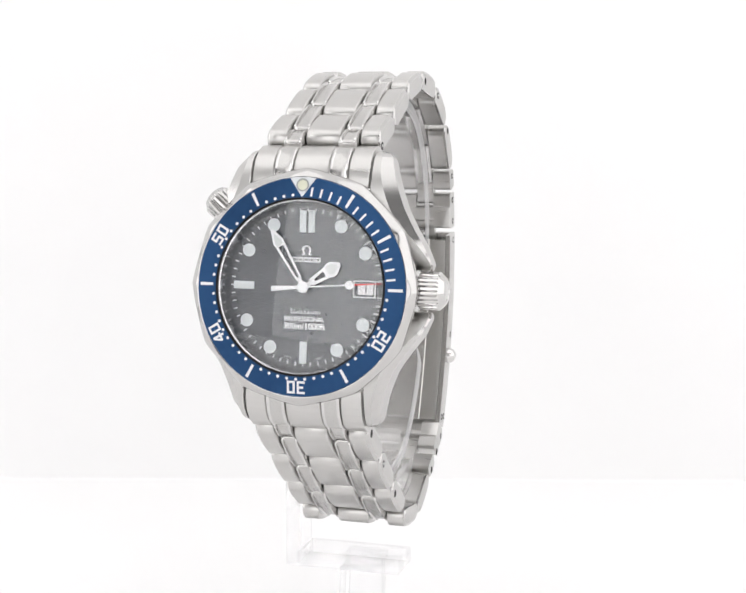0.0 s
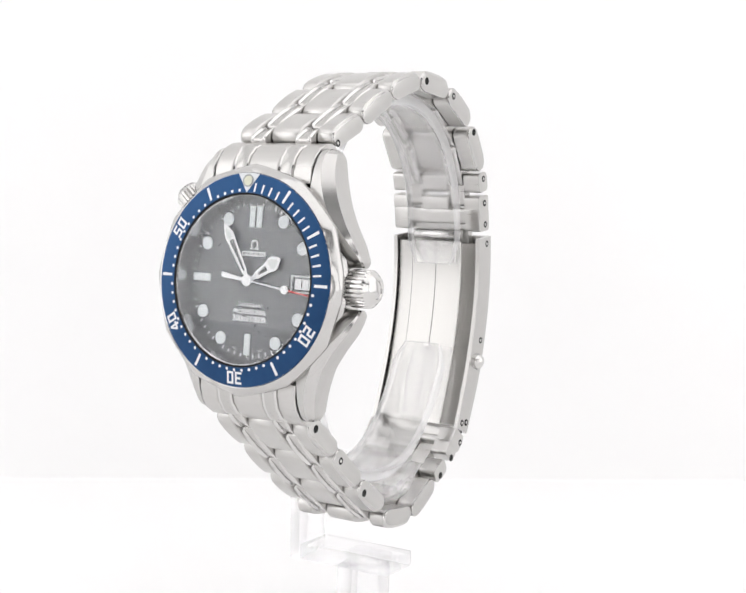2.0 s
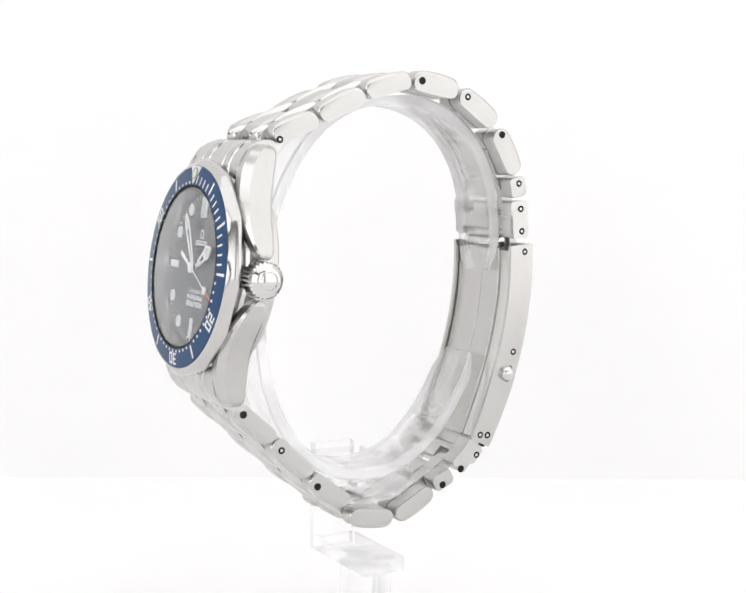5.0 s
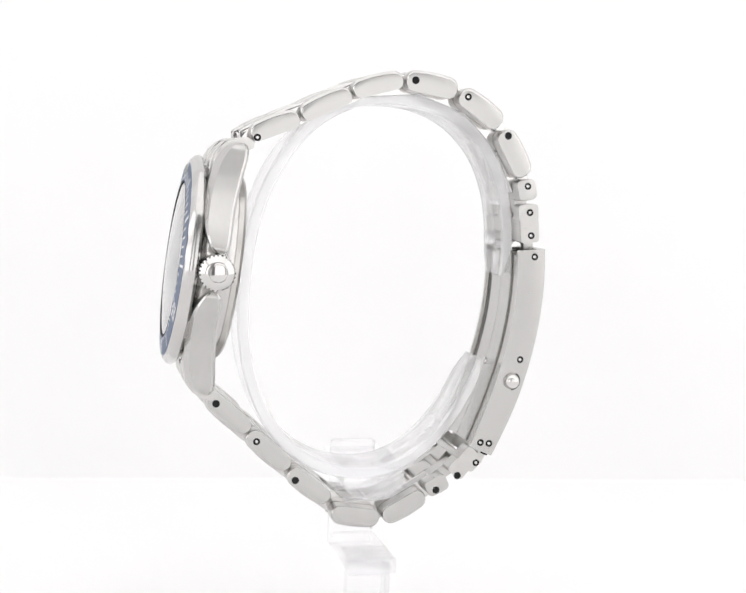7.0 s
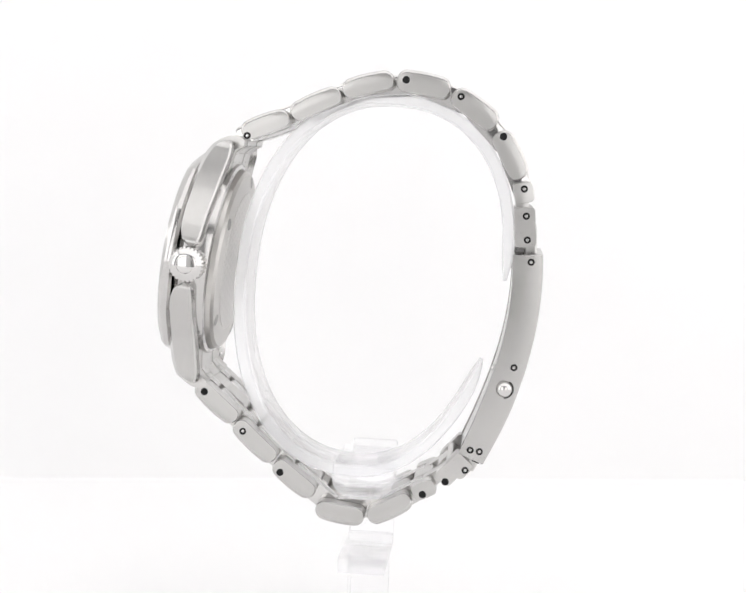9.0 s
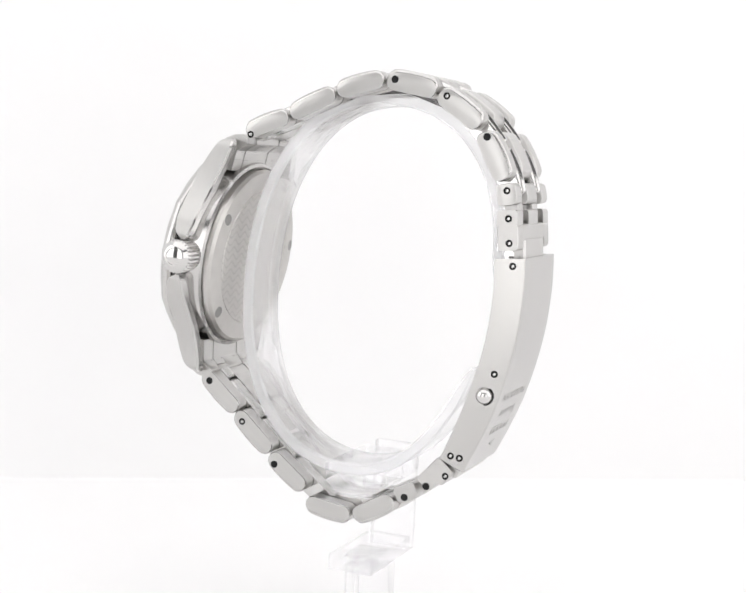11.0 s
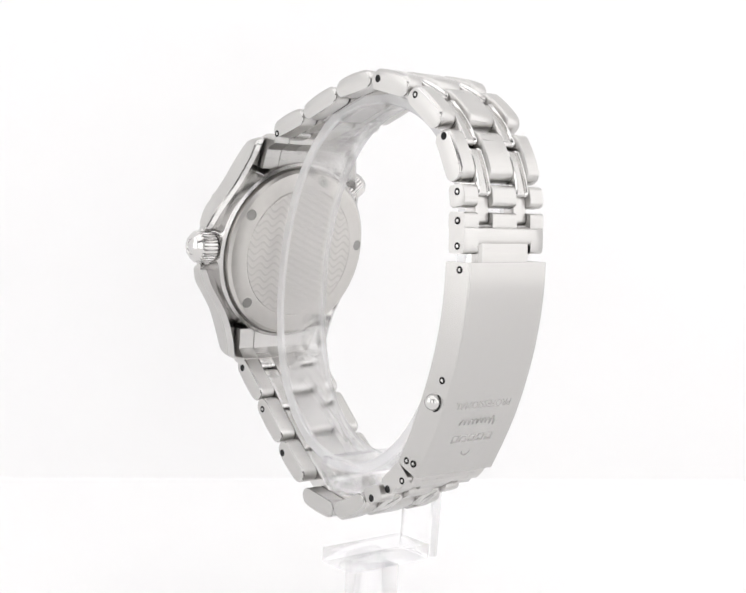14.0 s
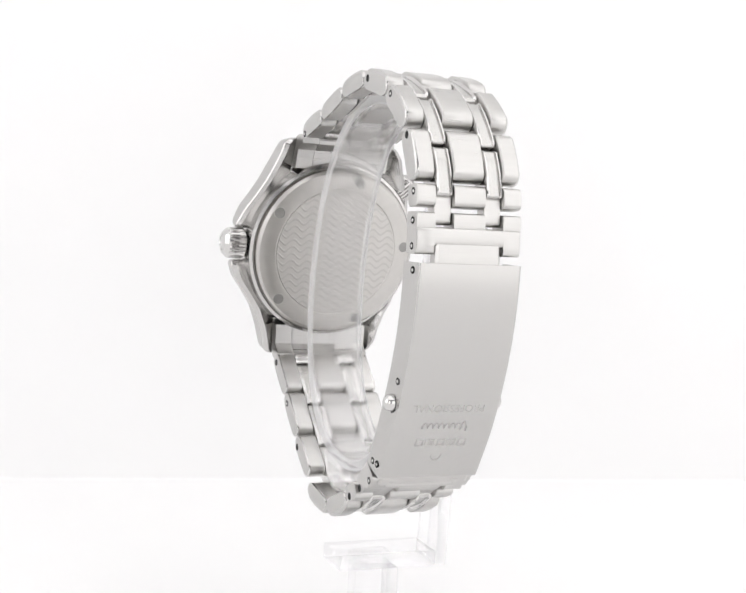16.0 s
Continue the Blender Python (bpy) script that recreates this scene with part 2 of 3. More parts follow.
def wobble_bezel(r, h, a):
    # twelve shallow scallops in the rim, with a peak at twelve
    if r < 18.0:
        return 0.0
    return -0.42 * abs(math.sin(6 * (a - math.pi / 2)))


def build_case():
    body = lathe([(0, -5.4), (16.95, -5.4), (17.02, -5.95), (17.2, -6.1), (17.75, -5.8), (18.1, -4.6), (18.2, -1.2), (17.4, -0.3), (0, -0.3)])
    part("case_middle", body, RIM, watch, "polished steel case middle", CASE, smooth=25)
    # four lyre lugs
    stations = ((3.3, -3.6, -2.4, 20.3, 15.0), (4.2, -4.5, -1.4, 20.5, 14.5), (5.6, -4.75, -0.7, 19.9, 14.0), (7.5, -4.85, -0.15, 19.0, 13.0),
                (10.0, -5.0, 0.0, 17.6, 11.0), (13.0, -5.35, -0.1, 16.2, 9.6), (16.0, -5.8, -0.4, 15.0, 9.35), (18.5, -6.2, -0.95, 14.1, 9.35),
                (20.2, -6.4, -1.7, 13.6, 9.35), (21.2, -6.3, -2.4, 13.2, 9.35), (21.8, -6.0, -3.3, 12.5, 9.35), (22.1, -5.4, -4.2, 11.8, 9.45))
    for sx in (1, -1):
        for sy in (1, -1):
            rings = []
            fine = []
            for k in range(len(stations) - 1):
                q = [stations[max(0, min(len(stations) - 1, k + o))] for o in (-1, 0, 1, 2)]
                for t in (0.0, 0.34, 0.67):
                    fine.append([0.5 * (2 * p1 + (p2 - p0) * t + (2 * p0 - 5 * p1 + 4 * p2 - p3) * t * t + (3 * p1 - p0 - 3 * p2 + p3) * t ** 3) for p0, p1, p2, p3 in zip(*q)])
            fine.append(stations[-1])
            for u, f0, f1, xo, xi in fine:
                guard = 0.0 if sx > 0 else max(0.0, (xo - 16.9)) * 0.85
                xo = xo - guard - (0.45 if sy > 0 else 1.3) * max(0.0, min(1.0, (u - 7.0) / 6.0)) * (1.0 - 0.3 * max(0.0, min(1.0, (u - 16.5) / 4.0))) - (0.0 if sx > 0 else 0.55 + max(0.0, u - 19.0) * 0.45)
                b = min(0.75, (f1 - f0) * 0.22)
                xi = max(xi, 10.15) if u > 12.0 else xi
                k = max(0.0, min(1.0, (u - 5.0) / 14.0))
                lean = 0.3 + 0.7 * k
                xm = xo - 0.35 - (xo - xi - 1.2) * 0.75 * k
                ring = [(xi, f0 + 0.42 * (f1 - f0)), (xo - 1.3 * b, f0), (xo - 0.25 * b, f0 + 0.55 * b), (xo, f0 + b),
                        (xo, f1 - lean), (xm, f1 + 0.02), (xi + 0.15, f1 + 0.05), (xi, f1 - 0.15)]
                rings.append([(sx * x, sy * u, f) for x, f in ring])
            bm = loft(rings)
            bm.faces.ensure_lookup_table()
            for k, f in enumerate(bm.faces):
                f.material_index = (0 if k % 8 in (3, 5) else 1) if k < 8 * (len(rings) - 1) else 1
            part("lug", bm, [FLANK, RIM], watch, "", CASE, smooth=14)
    # case back, its wavy medallion and key holes
    back = lathe([(0, -7.7), (12.9, -7.7), (13.0, -7.8), (13.3, -7.82), (16.2, -7.45), (16.75, -6.95), (16.85, -5.7), (16.4, -5.3), (0, -5.3)])
    back = part("case_back", back, SATIN, watch, "satin steel screw-down case back", CASE, smooth=20)
    # dark ring laid in the groove to imitate its shade
    part("back_groove_ring", lathe([(16.78, -5.8), (16.98, -5.8), (16.98, -5.5)], 128), RECESS_SHADE, back, "dark ring for the shaded groove round the case back")
    part("medallion", lathe([(0, -7.84), (12.7, -7.82), (12.85, -7.6), (0, -7.6)]), MEDAL, back, "engraved wave pattern")
    hole = None
    for k in range(5):
        a = radians(30 + 72 * k)
        at = mm(15.0 * math.cos(a), 15.0 * math.sin(a), -7.6) @ Matrix.Rotation(a, 4, "Z") @ pose(0, 0, 0, 0, -7.3, 0)
        if hole is None:
            # raised disc, its floor coloured darker as if shaded inside a hole
            bm = lathe([(1.22, 0.05), (1.17, -0.06), (1.06, -0.07), (1.03, -0.015), (0.0, -0.012)], 24, slots=[0, 0, 1, 1])
            hole = part("key_hole", bm, [SATIN, RECESS_SHADE], back, "", at)
        else:
            place("key_hole", hole.data, back, "", at)


def square_digits(body, w=1.32, h=2.05, t=0.36, gap=0.34):
    """Two-figure numerals with square shoulders, drawn in bars; the bars of a figure meet end to end."""
    bm = bmesh.new()
    m = h / 2 - t / 2
    bars = {"0": ((0, w, 0, t), (0, w, h - t, h), (0, t, t, h - t), (w - t, w, t, h - t)),
            "2": ((0, w, 0, t), (0, w, m, m + t), (0, w, h - t, h), (0, t, t, m), (w - t, w, m + t, h - t)),
            "3": ((0, w, 0, t), (0.25, w, m, m + t), (0, w, h - t, h), (w - t, w, t, m), (w - t, w, m + t, h - t)),
            "4": ((0, w + 0.12, 0.48, 0.48 + t), (w - 0.2 - t, w - 0.2, 0, 0.48), (w - 0.2 - t, w - 0.2, 0.48 + t, h)),
            "5": ((0, w, 0, t), (0, w, m, m + t), (0, w, h - t, h), (w - t, w, t, m), (0, t, m + t, h - t))}
    for k, c in enumerate(body):
        ox = -w - gap / 2 + k * (w + gap)
        for x0, x1, y0, y1 in bars[c]:
            block(ox + x0, ox + x1, y0 - h / 2, y1 - h / 2, 0, 0.03, bm=bm)
        if c == "4":
            prism([(ox, -h / 2 + 0.48 + t), (ox + 0.42, -h / 2 + 0.48 + t), (ox + w - 0.2 - t, h / 2 - 0.55), (ox + w - 0.2 - t, h / 2)], 0, 0.03, bm=bm)
    return bm


def build_bezel():
    rim = lathe([(13.85, 1.6), (13.85, 2.78), (14.0, 2.83), (14.1, 2.74), (17.35, 2.30), (17.5, 2.38), (18.0, 2.2), (18.75, 1.5), (18.95, 1.0), (18.9, 0.45),
                 (18.5, -0.02), (17.3, -0.08), (17.0, 0.0)], 240, wobble_bezel)
    bezel = part("bezel", rim, RIM, watch, "polished steel scalloped turning bezel", CASE, smooth=28)
    ins = lathe([(14.12, 2.70), (14.16, 2.83), (17.28, 2.42), (17.34, 2.30)], 160)
    part("gasket", lathe([(13.80, 2.7), (13.82, 2.84), (14.10, 2.86), (14.13, 2.75)], 128), DARK, bezel, "black crystal gasket")
    insert = part("bezel_insert", ins, BLUE, bezel, "matt blue bezel ring")

    def on(a, r):
        # a point of the insert at a clock angle in degrees, facing outwards
        h = 2.83 - (r - 14.16) * 0.41 / 3.12
        return Matrix.Rotation(radians(-a), 4, "Z") @ mm(0, r, h + 0.012, -7.5)

    bar = part("bezel_bar", prism([(-0.21, -1.15), (0.21, -1.15), (0.25, 1.15), (-0.25, 1.15)], 0, 0.03), WHITE, bezel, "", on(30, 15.75))
    for a in (60, 90, 150, 210, 270, 330):
        place("bezel_bar", bar.data, bezel, "", on(a, 15.75))
    tick = None
    for k in range(1, 20):
        if k % 5:
            if k < 15:
                if tick is None:
                    tick = part("bezel_tick", prism([(-0.15, -0.72), (0.15, -0.72), (0.17, 0.72), (-0.17, 0.72)], 0, 0.03), WHITE, bezel, "", on(6 * k, 15.08))
                else:
                    place("bezel_tick", tick.data, bezel, "", on(6 * k, 15.08))
    dot = None
    for k in range(16, 60):
        if k % 5 == 0 and k % 10:
            continue
        if dot is None:
            bm = lathe([(0.25, 0), (0.25, 0.03), (0, 0.03)], 12)
            dot = part("bezel_dot", bm, WHITE, bezel, "", on(6 * k, 14.55))
        else:
            place("bezel_dot", dot.data, bezel, "", on(6 * k, 14.55))
    for body, a in (("20", 120), ("30", 180), ("40", 240), ("50", 300)):
        part("bezel_numeral", square_digits(body), WHITE, bezel, "", on(a, 15.85))
    # triangle with its luminous pearl at twelve
    part("bezel_triangle", prism([(-2.15, 1.45), (0, -1.6), (2.15, 1.45), (1.1, 1.62), (0, 1.66), (-1.1, 1.62)], 0, 0.03), SILVER, bezel, "silver triangle", on(0, 15.75))
    p = lathe([(1.05, 0.03), (1.05, 0.16), (0.86, 0.2), (0.8, 0.1), (0.0, 0.1)], 32, slots=[0, 0, 0, 1])
    part("bezel_pearl", p, [BEAD, CREAM], bezel, "cream luminous pearl in a silver ring", on(0, 16.1))


def squiggle(x0, x1, loops, swing, stroke):
    """A wavy stroke with one tall loop at its start, as unreadable script shows."""
    bm = bmesh.new()
    n = 120
    pts = []
    for k in range(n + 1):
        t = k / n
        tall = 1.9 if t < 0.14 else 1.0
        pts.append(Vector((x0 + (x1 - x0) * t + 0.16 * math.cos(2 * math.pi * loops * t), swing * tall * math.sin(2 * math.pi * loops * t) + (0.15 if t < 0.14 else 0), 0)))
    rows = []
    for k, p in enumerate(pts):
        d = (pts[min(n, k + 1)] - pts[max(0, k - 1)]).normalized()
        q = Vector((-d.y, d.x, 0)) * stroke / 2
        rows.append([bm.verts.new(p + q + Vector((0, 0, 0.03))), bm.verts.new(p - q + Vector((0, 0, 0.03)))])
    for a, b in zip(rows, rows[1:]):
        bm.faces.new((a[0], a[1], b[1], b[0]))
    return bm


def frame_outline(bm, outer, inner, z0, z1):
    """A flat frame between two outlines of equal point counts."""
    n = len(outer)
    rings = [[bm.verts.new((x, y, z)) for x, y in o] for o, z in ((outer, z0), (outer, z1), (inner, z1), (inner, z0))]
    for r, q in zip(rings, rings[1:] + rings[:1]):
        for i in range(n):
            bm.faces.new((r[i], r[(i + 1) % n], q[(i + 1) % n], q[i]))
    return bm


def build_dial():
    plate = lathe([(0, 0), (13.3, 0), (13.35, -0.05), (0, -0.05)], 128)
    dial = part("dial", plate, DIAL, watch, "dark navy dial with wavy relief", DIAL_AT)
    ring = lathe([(13.32, 0.0), (13.36, 0.4), (13.62, 2.5), (13.85, 2.5), (13.85, 0.0)], 128)
    part("inner_ring", ring, REHAUT, dial, "polished steel inner ring")
    m = None
    for k in range(60):
        long = k % 5 == 0
        at = Matrix.Rotation(radians(-6 * k), 4, "Z") @ mm(0, 12.35, 0.01)
        if k == 15:
            continue
        if m is None:
            m = part("minute_tick", prism([(-0.07, -0.32), (0.07, -0.32), (0.07, 0.32), (-0.07, 0.32)], 0, 0.02), WHITE, dial, "", at)
        else:
            place("minute_tick", m.data, dial, "", at)
    spot = None
    for h in (1, 2, 4, 5, 7, 8, 10, 11):
        a = radians(90 - 30 * h)
        at = mm(11.3 * math.cos(a), 11.3 * math.sin(a), 0.0)
        if spot is None:
            bm = lathe([(1.05, 0), (1.05, 0.14), (0.98, 0.2), (0.9, 0.2), (0.88, 0.15), (0, 0.17)], 36, slots=[0, 0, 0, 0, 1])
            spot = part("hour_marker", bm, [SILVER, LUME], dial, "round luminous hour marker", at)
        else:
            place("hour_marker", spot.data, dial, "round luminous hour marker", at)
    for x, y, w, l in ((-0.72, 10.45, 1.05, 3.5), (0.72, 10.45, 1.05, 3.5), (0, -10.45, 1.2, 3.5), (-10.45, 0, 3.5, 1.25)):
        bm = block(x - w / 2, x + w / 2, y - l / 2, y + l / 2, 0, 0.2, 0.05)
        part("hour_marker", bm, LUME, dial, "luminous baton hour marker")
    # date window: pale frame, white disc, dark numeral
    fr = bmesh.new()
    for x0, x1, y0, y1 in ((8.0, 11.7, 1.18, 1.36), (8.0, 11.7, -1.36, -1.18), (8.0, 8.18, -1.18, 1.18), (11.52, 11.7, -1.18, 1.18)):
        block(x0, x1, y0, y1, 0.0, 0.16, bm=fr)
    date = part("date_window", fr, WHITE, dial, "white framed date window")
    part("date_disc", block(8.75, 11.3, -0.85, 0.85, 0.0, 0.05), WHITE, date)
    lettering("date_numeral", "1", 1.7, 0.02, DARK, date, mm(10.1, 0, 0.09))
    # printed lines: the maker's mark as plain shapes, the readable lines as lettering
    arc = []
    for k in range(25):
        a = radians(-62 + (360 - 56) * k / 24)
        arc.append((0.62 * math.cos(a), 0.66 * math.sin(a)))
    bm = bmesh.new()
    outer, inner = [], []
    for x, y in arc:
        outer.append(bm.verts.new((x * 1.18, y * 1.14, 0.03)))
        inner.append(bm.verts.new((x * 0.8, y * 0.84, 0.03)))
    for i in range(24):
        bm.faces.new((outer[i], outer[i + 1], inner[i + 1], inner[i]))
    for s in (1, -1):
        block(min(s * 0.26, s * 0.84), max(s * 0.26, s * 0.84), -0.8, -0.62, 0.0, 0.03, bm=bm)
    part("printed_mark", bm, WHITE, dial, "round silver maker's mark", mm(0.0, 5.9, 0.0))
    for i in range(5):
        x0, x1, y0, y1 = -2.42 + i * 0.99, -2.42 + i * 0.99 + 0.82, 3.98, 4.74
        bm = frame_outline(bmesh.new(), [(x0, y0), (x1, y0), (x1, y1), (x0, y1)], [(x0 + 0.17, y0 + 0.17), (x1 - 0.17, y0 + 0.17), (x1 - 0.17, y1 - 0.17), (x0 + 0.17, y1 - 0.17)], 0, 0.03)
        part("printed_mark", bm, WHITE, dial)
    part("printed_mark", squiggle(-2.45, 2.6, 8.5, 0.22, 0.13), WHITE, dial, "unreadable line of script", mm(0, -3.98, 0.0))
    lettering("dial_lettering", "PROFESSIONAL", 1.0, 0.012, WHITE, dial, mm(0, -5.15, 0.02), "", 0.02)
    lettering("dial_lettering", "300m/1000ft", 1.36, 0.012, WHITE, dial, mm(0, -6.3, 0.02), "", 0.02)
    for s in (1, -1):
        part("printed_bar", block(-0.55, 0.55, -0.09, 0.09, 0, 0.02), BEAD, dial, "", Matrix.Rotation(radians(13 * s), 4, "Z") @ mm(0, -11.55, 0))


def turned(a, h):
    return DIAL_AT @ mm(0, 0, h) @ Matrix.Rotation(radians(-a), 4, "Z")


def build_pointers():
    # minute pointer: open sword with a filled arrow tip
    bm = frame_outline(bmesh.new(), [(-0.5, 1.4), (0.5, 1.4), (0.85, 8.0), (-0.85, 8.0)], [(-0.2, 1.75), (0.2, 1.75), (0.5, 7.6), (-0.5, 7.6)], 0, 0.16)
    block(-0.3, 0.3, 0.5, 1.5, 0, 0.16, bm=bm)
    prism([(-0.85, 8.0), (0.85, 8.0), (0.95, 8.4), (0.2, 10.6), (-0.2, 10.6), (-0.95, 8.4)], 0, 0.16, bm=bm)
    mp = part("minute_pointer", bm, WHITE, watch, "white open sword minute pointer", turned(-32.3, 0.95))
    part("lume", prism([(-0.55, 7.75), (0.55, 7.75), (0.6, 8.4), (0.12, 9.7), (-0.12, 9.7), (-0.6, 8.4)], 0.16, 0.19), TIP, mp)
    bm = frame_outline(bmesh.new(), [(-0.6, 1.4), (0.6, 1.4), (0.95, 4.5), (-0.95, 4.5)], [(-0.2, 2.1), (0.2, 2.1), (0.46, 4.0), (-0.46, 4.0)], 0, 0.16)
    block(-0.35, 0.35, 0.5, 1.5, 0, 0.16, bm=bm)
    prism([(-0.95, 4.5), (0.95, 4.5), (1.2, 4.9), (1.2, 5.7), (0.3, 7.0), (-0.3, 7.0), (-1.2, 5.7), (-1.2, 4.9)], 0, 0.16, bm=bm)
    hp = part("hour_pointer", bm, WHITE, watch, "white open hour pointer with a luminous tip", turned(56.5, 0.6))
    part("lume", prism([(-0.62, 4.75), (0.62, 4.75), (0.85, 5.0), (0.85, 5.6), (0.2, 6.5), (-0.2, 6.5), (-0.85, 5.6), (-0.85, 5.0)], 0.16, 0.19), TIP, hp)
    bm = lathe([(0.95, 0.0), (0.95, 0.25), (0.75, 0.35), (0.3, 0.35), (0, 0.32)], 32)
    block(-0.1, 0.1, 0.5, 9.2, 0.05, 0.17, bm=bm)
    prism([(-0.24, -0.6), (-0.42, -5.3), (0.42, -5.3), (0.24, -0.6)], 0.05, 0.17, bm=bm)
    sp = part("second_pointer", bm, WHITE, watch, "thin white sweep pointer with a red tip", turned(85.7, 1.3))
    part("lume", lathe([(0.7, 0.0), (0.7, 0.2), (0, 0.22)], 24), WHITE, sp, "", mm(0, 7.75, 0.04))
    part("red_tip", prism([(-0.13, 8.6), (0.13, 8.6), (0.05, 12.9), (-0.05, 12.9)], 0.05, 0.19), RED, sp, "red tip")
    # gently domed, both faces alike
    dome = [(r, 3.55 - (110 - math.sqrt(110 * 110 - r * r))) for r in (0, 2, 4, 6, 8, 10, 12, 13.55)]
    profile = dome + [(13.76, 2.62), (13.76, 2.35)] + [(r, h - 0.42) for r, h in reversed(dome)]
    glass = part("crystal", lathe(profile, 128), GLASS, watch, "gently domed clear crystal", CASE, smooth=8)
    glass.visible_shadow = False
    return sp


def fluted(r, x0, x1, n, depth=0.28):
    """A fluted knob along z with a domed end."""
    def wob(rr, h, a):
        return -depth * max(0.0, math.cos(n * a)) ** 2 if rr > r - 0.15 else 0.0
    l = x1 - x0
    return lathe([(0, 0), (r * 0.8, 0), (r - 0.3, 0.1), (r, 0.35), (r, l * 0.72), (r - 0.25, l * 0.78), (r * 0.86, l * 0.83), (r * 0.8, l * 0.85), (r * 0.73, l * 0.92), (r * 0.6, l * 0.965), (r * 0.5, l * 0.975), (r * 0.47, l * 0.94), (r * 0.3, l * 0.965), (0, l * 0.975)], n * 8, wob)


def build_crown():
    at = CASE @ mm(18.2, 0.1, -2.9) @ pose(0, 0, 0, 0, 90, 0)
    part("crown", fluted(3.05, 0, 4.6, 26, 0.3), POLISHED, watch, "fluted polished winding crown", at, smooth=30)
    part("crown_tube", lathe([(1.5, -2.5), (1.5, 0.2)], 32), POLISHED, watch, "", at)
    a = radians(140)
    at = CASE @ mm(17.8 * math.cos(a), 17.8 * math.sin(a), -2.6) @ Matrix.Rotation(a, 4, "Z") @ pose(0, 0, 0, 0, 90, 0)
    part("relief_valve", fluted(2.7, 0, 4.9, 24, 0.22), RIM, watch, "fluted polished relief valve", at, smooth=30)


# ---------------------------------------------------------------- bracelet
# Rows of the strap from the upper lugs round to the lower ones: start and end of the mid line in (y, z), which parts carry pins
ROWS = (
    ("long", -25.48, -7.96, -17.01, -4.54), ("long", -16.77, -4.29, -7.96, -0.08), ("long", -7.80, 0.26, 1.28, 2.79),
    ("long", 1.72, 2.48, 11.19, 0.96), ("long", 11.65, 0.56, 19.41, -4.70), ("long", 19.82, -5.79, 24.32, -13.76),
    ("short", 24.45, -14.30, 25.24, -17.95), ("end", 25.37, -18.72, 25.96, -25.63),
    ("end", 17.54, -63.84, 13.37, -68.65), ("short", 12.05, -69.52, 8.24, -71.38),
    ("long", 7.90, -72.05, 0.18, -76.35), ("long", -0.44, -76.3, -9.45, -75.1), ("long", -9.86, -72.71, -17.27, -67.16),
    ("long", -17.29, -66.73, -24.76, -60.17), ("long", -24.60, -59.91, -32.02, -53.56))
# pin ends on the flanks: place along and across each row
PINS = {0: ((0.86, -0.71),), 3: ((1.65, 0.45),), 4: ((1.49, 0.52),), 5: ((1.14, 0.64),), 6: ((1.23, 0.38),), 7: ((1.47, 0.21), (5.67, 0.26)), 8: ((1.95, 1.45), (5.97, 0.35)), 9: ((2.64, 0.58),), 12: ((7.36, 0.69),), 13: ((7.81, 0.19),), 14: ((7.84, 0.05),)}


def row_frame(y0, z0, y1, z1):
    """Pose with x across the strap, y along the row from its start, z outwards; and the row's length in millimetres."""
    d = Vector((0, y1 - y0, z1 - z0))
    return mm(0, y0, z0 + LIFT, math.degrees(math.atan2(d.z, d.y))), d.length


def link_solid(x0, x1, length, h0, h1, r, crown, side0, side1, slots=None, top_r=None, drop=1.1):
    """A link between two flanks, each flank drawn in by side0 and side1."""
    full = rounded(0, length, h0, h1, r, crown, top_r=top_r)

    def drawn(k, lower):
        mid = length / 2
        return [(mid + (s - mid) * (1 - k / length), h - lower * max(0.0, (h - h0) / (h1 - h0)) ** 1.5) for s, h in full]

    rings = []
    for x, k, lower in ((x0, side0, side0 * drop), (x0 + side0 * 0.35, side0 * 0.35, side0 * 0.4 * drop), (x0 + side0, 0, 0), (x1 - side1, 0, 0), (x1 - side1 * 0.35, side1 * 0.35, side1 * 0.4 * drop), (x1, side1, side1 * drop)):
        rings.append([(x, s, h) for s, h in drawn(k, lower)])
    bm = loft(rings, slots=slots)
    for f in list(bm.faces)[-2:]:
        f.material_index = 0
    return bm


def rail_link(length, x0, x1, h0, h1, crown):
    """A bridging link: two polished rails along its edges and a brushed strip between them."""
    full = rounded(0, length, h0, h1, 0.7, crown)
    rings = []
    for x, lower in ((x0, 0.55), (x0 + 0.1, 0.2), (x0 + 0.28, 0.0), (x0 + 0.5, 0.03), (x0 + 0.66, 0.36), (x1 - 0.66, 0.36), (x1 - 0.5, 0.03), (x1 - 0.28, 0.0), (x1 - 0.1, 0.2), (x1, 0.55)):
        rings.append([(x, s, h - lower * max(0.0, (h - h0) / (h1 - h0)) ** 2) for s, h in full])
    return loft(rings, slots=[1, 1, 1, 1, 0, 1, 1, 1, 1])


pin_mesh = {}


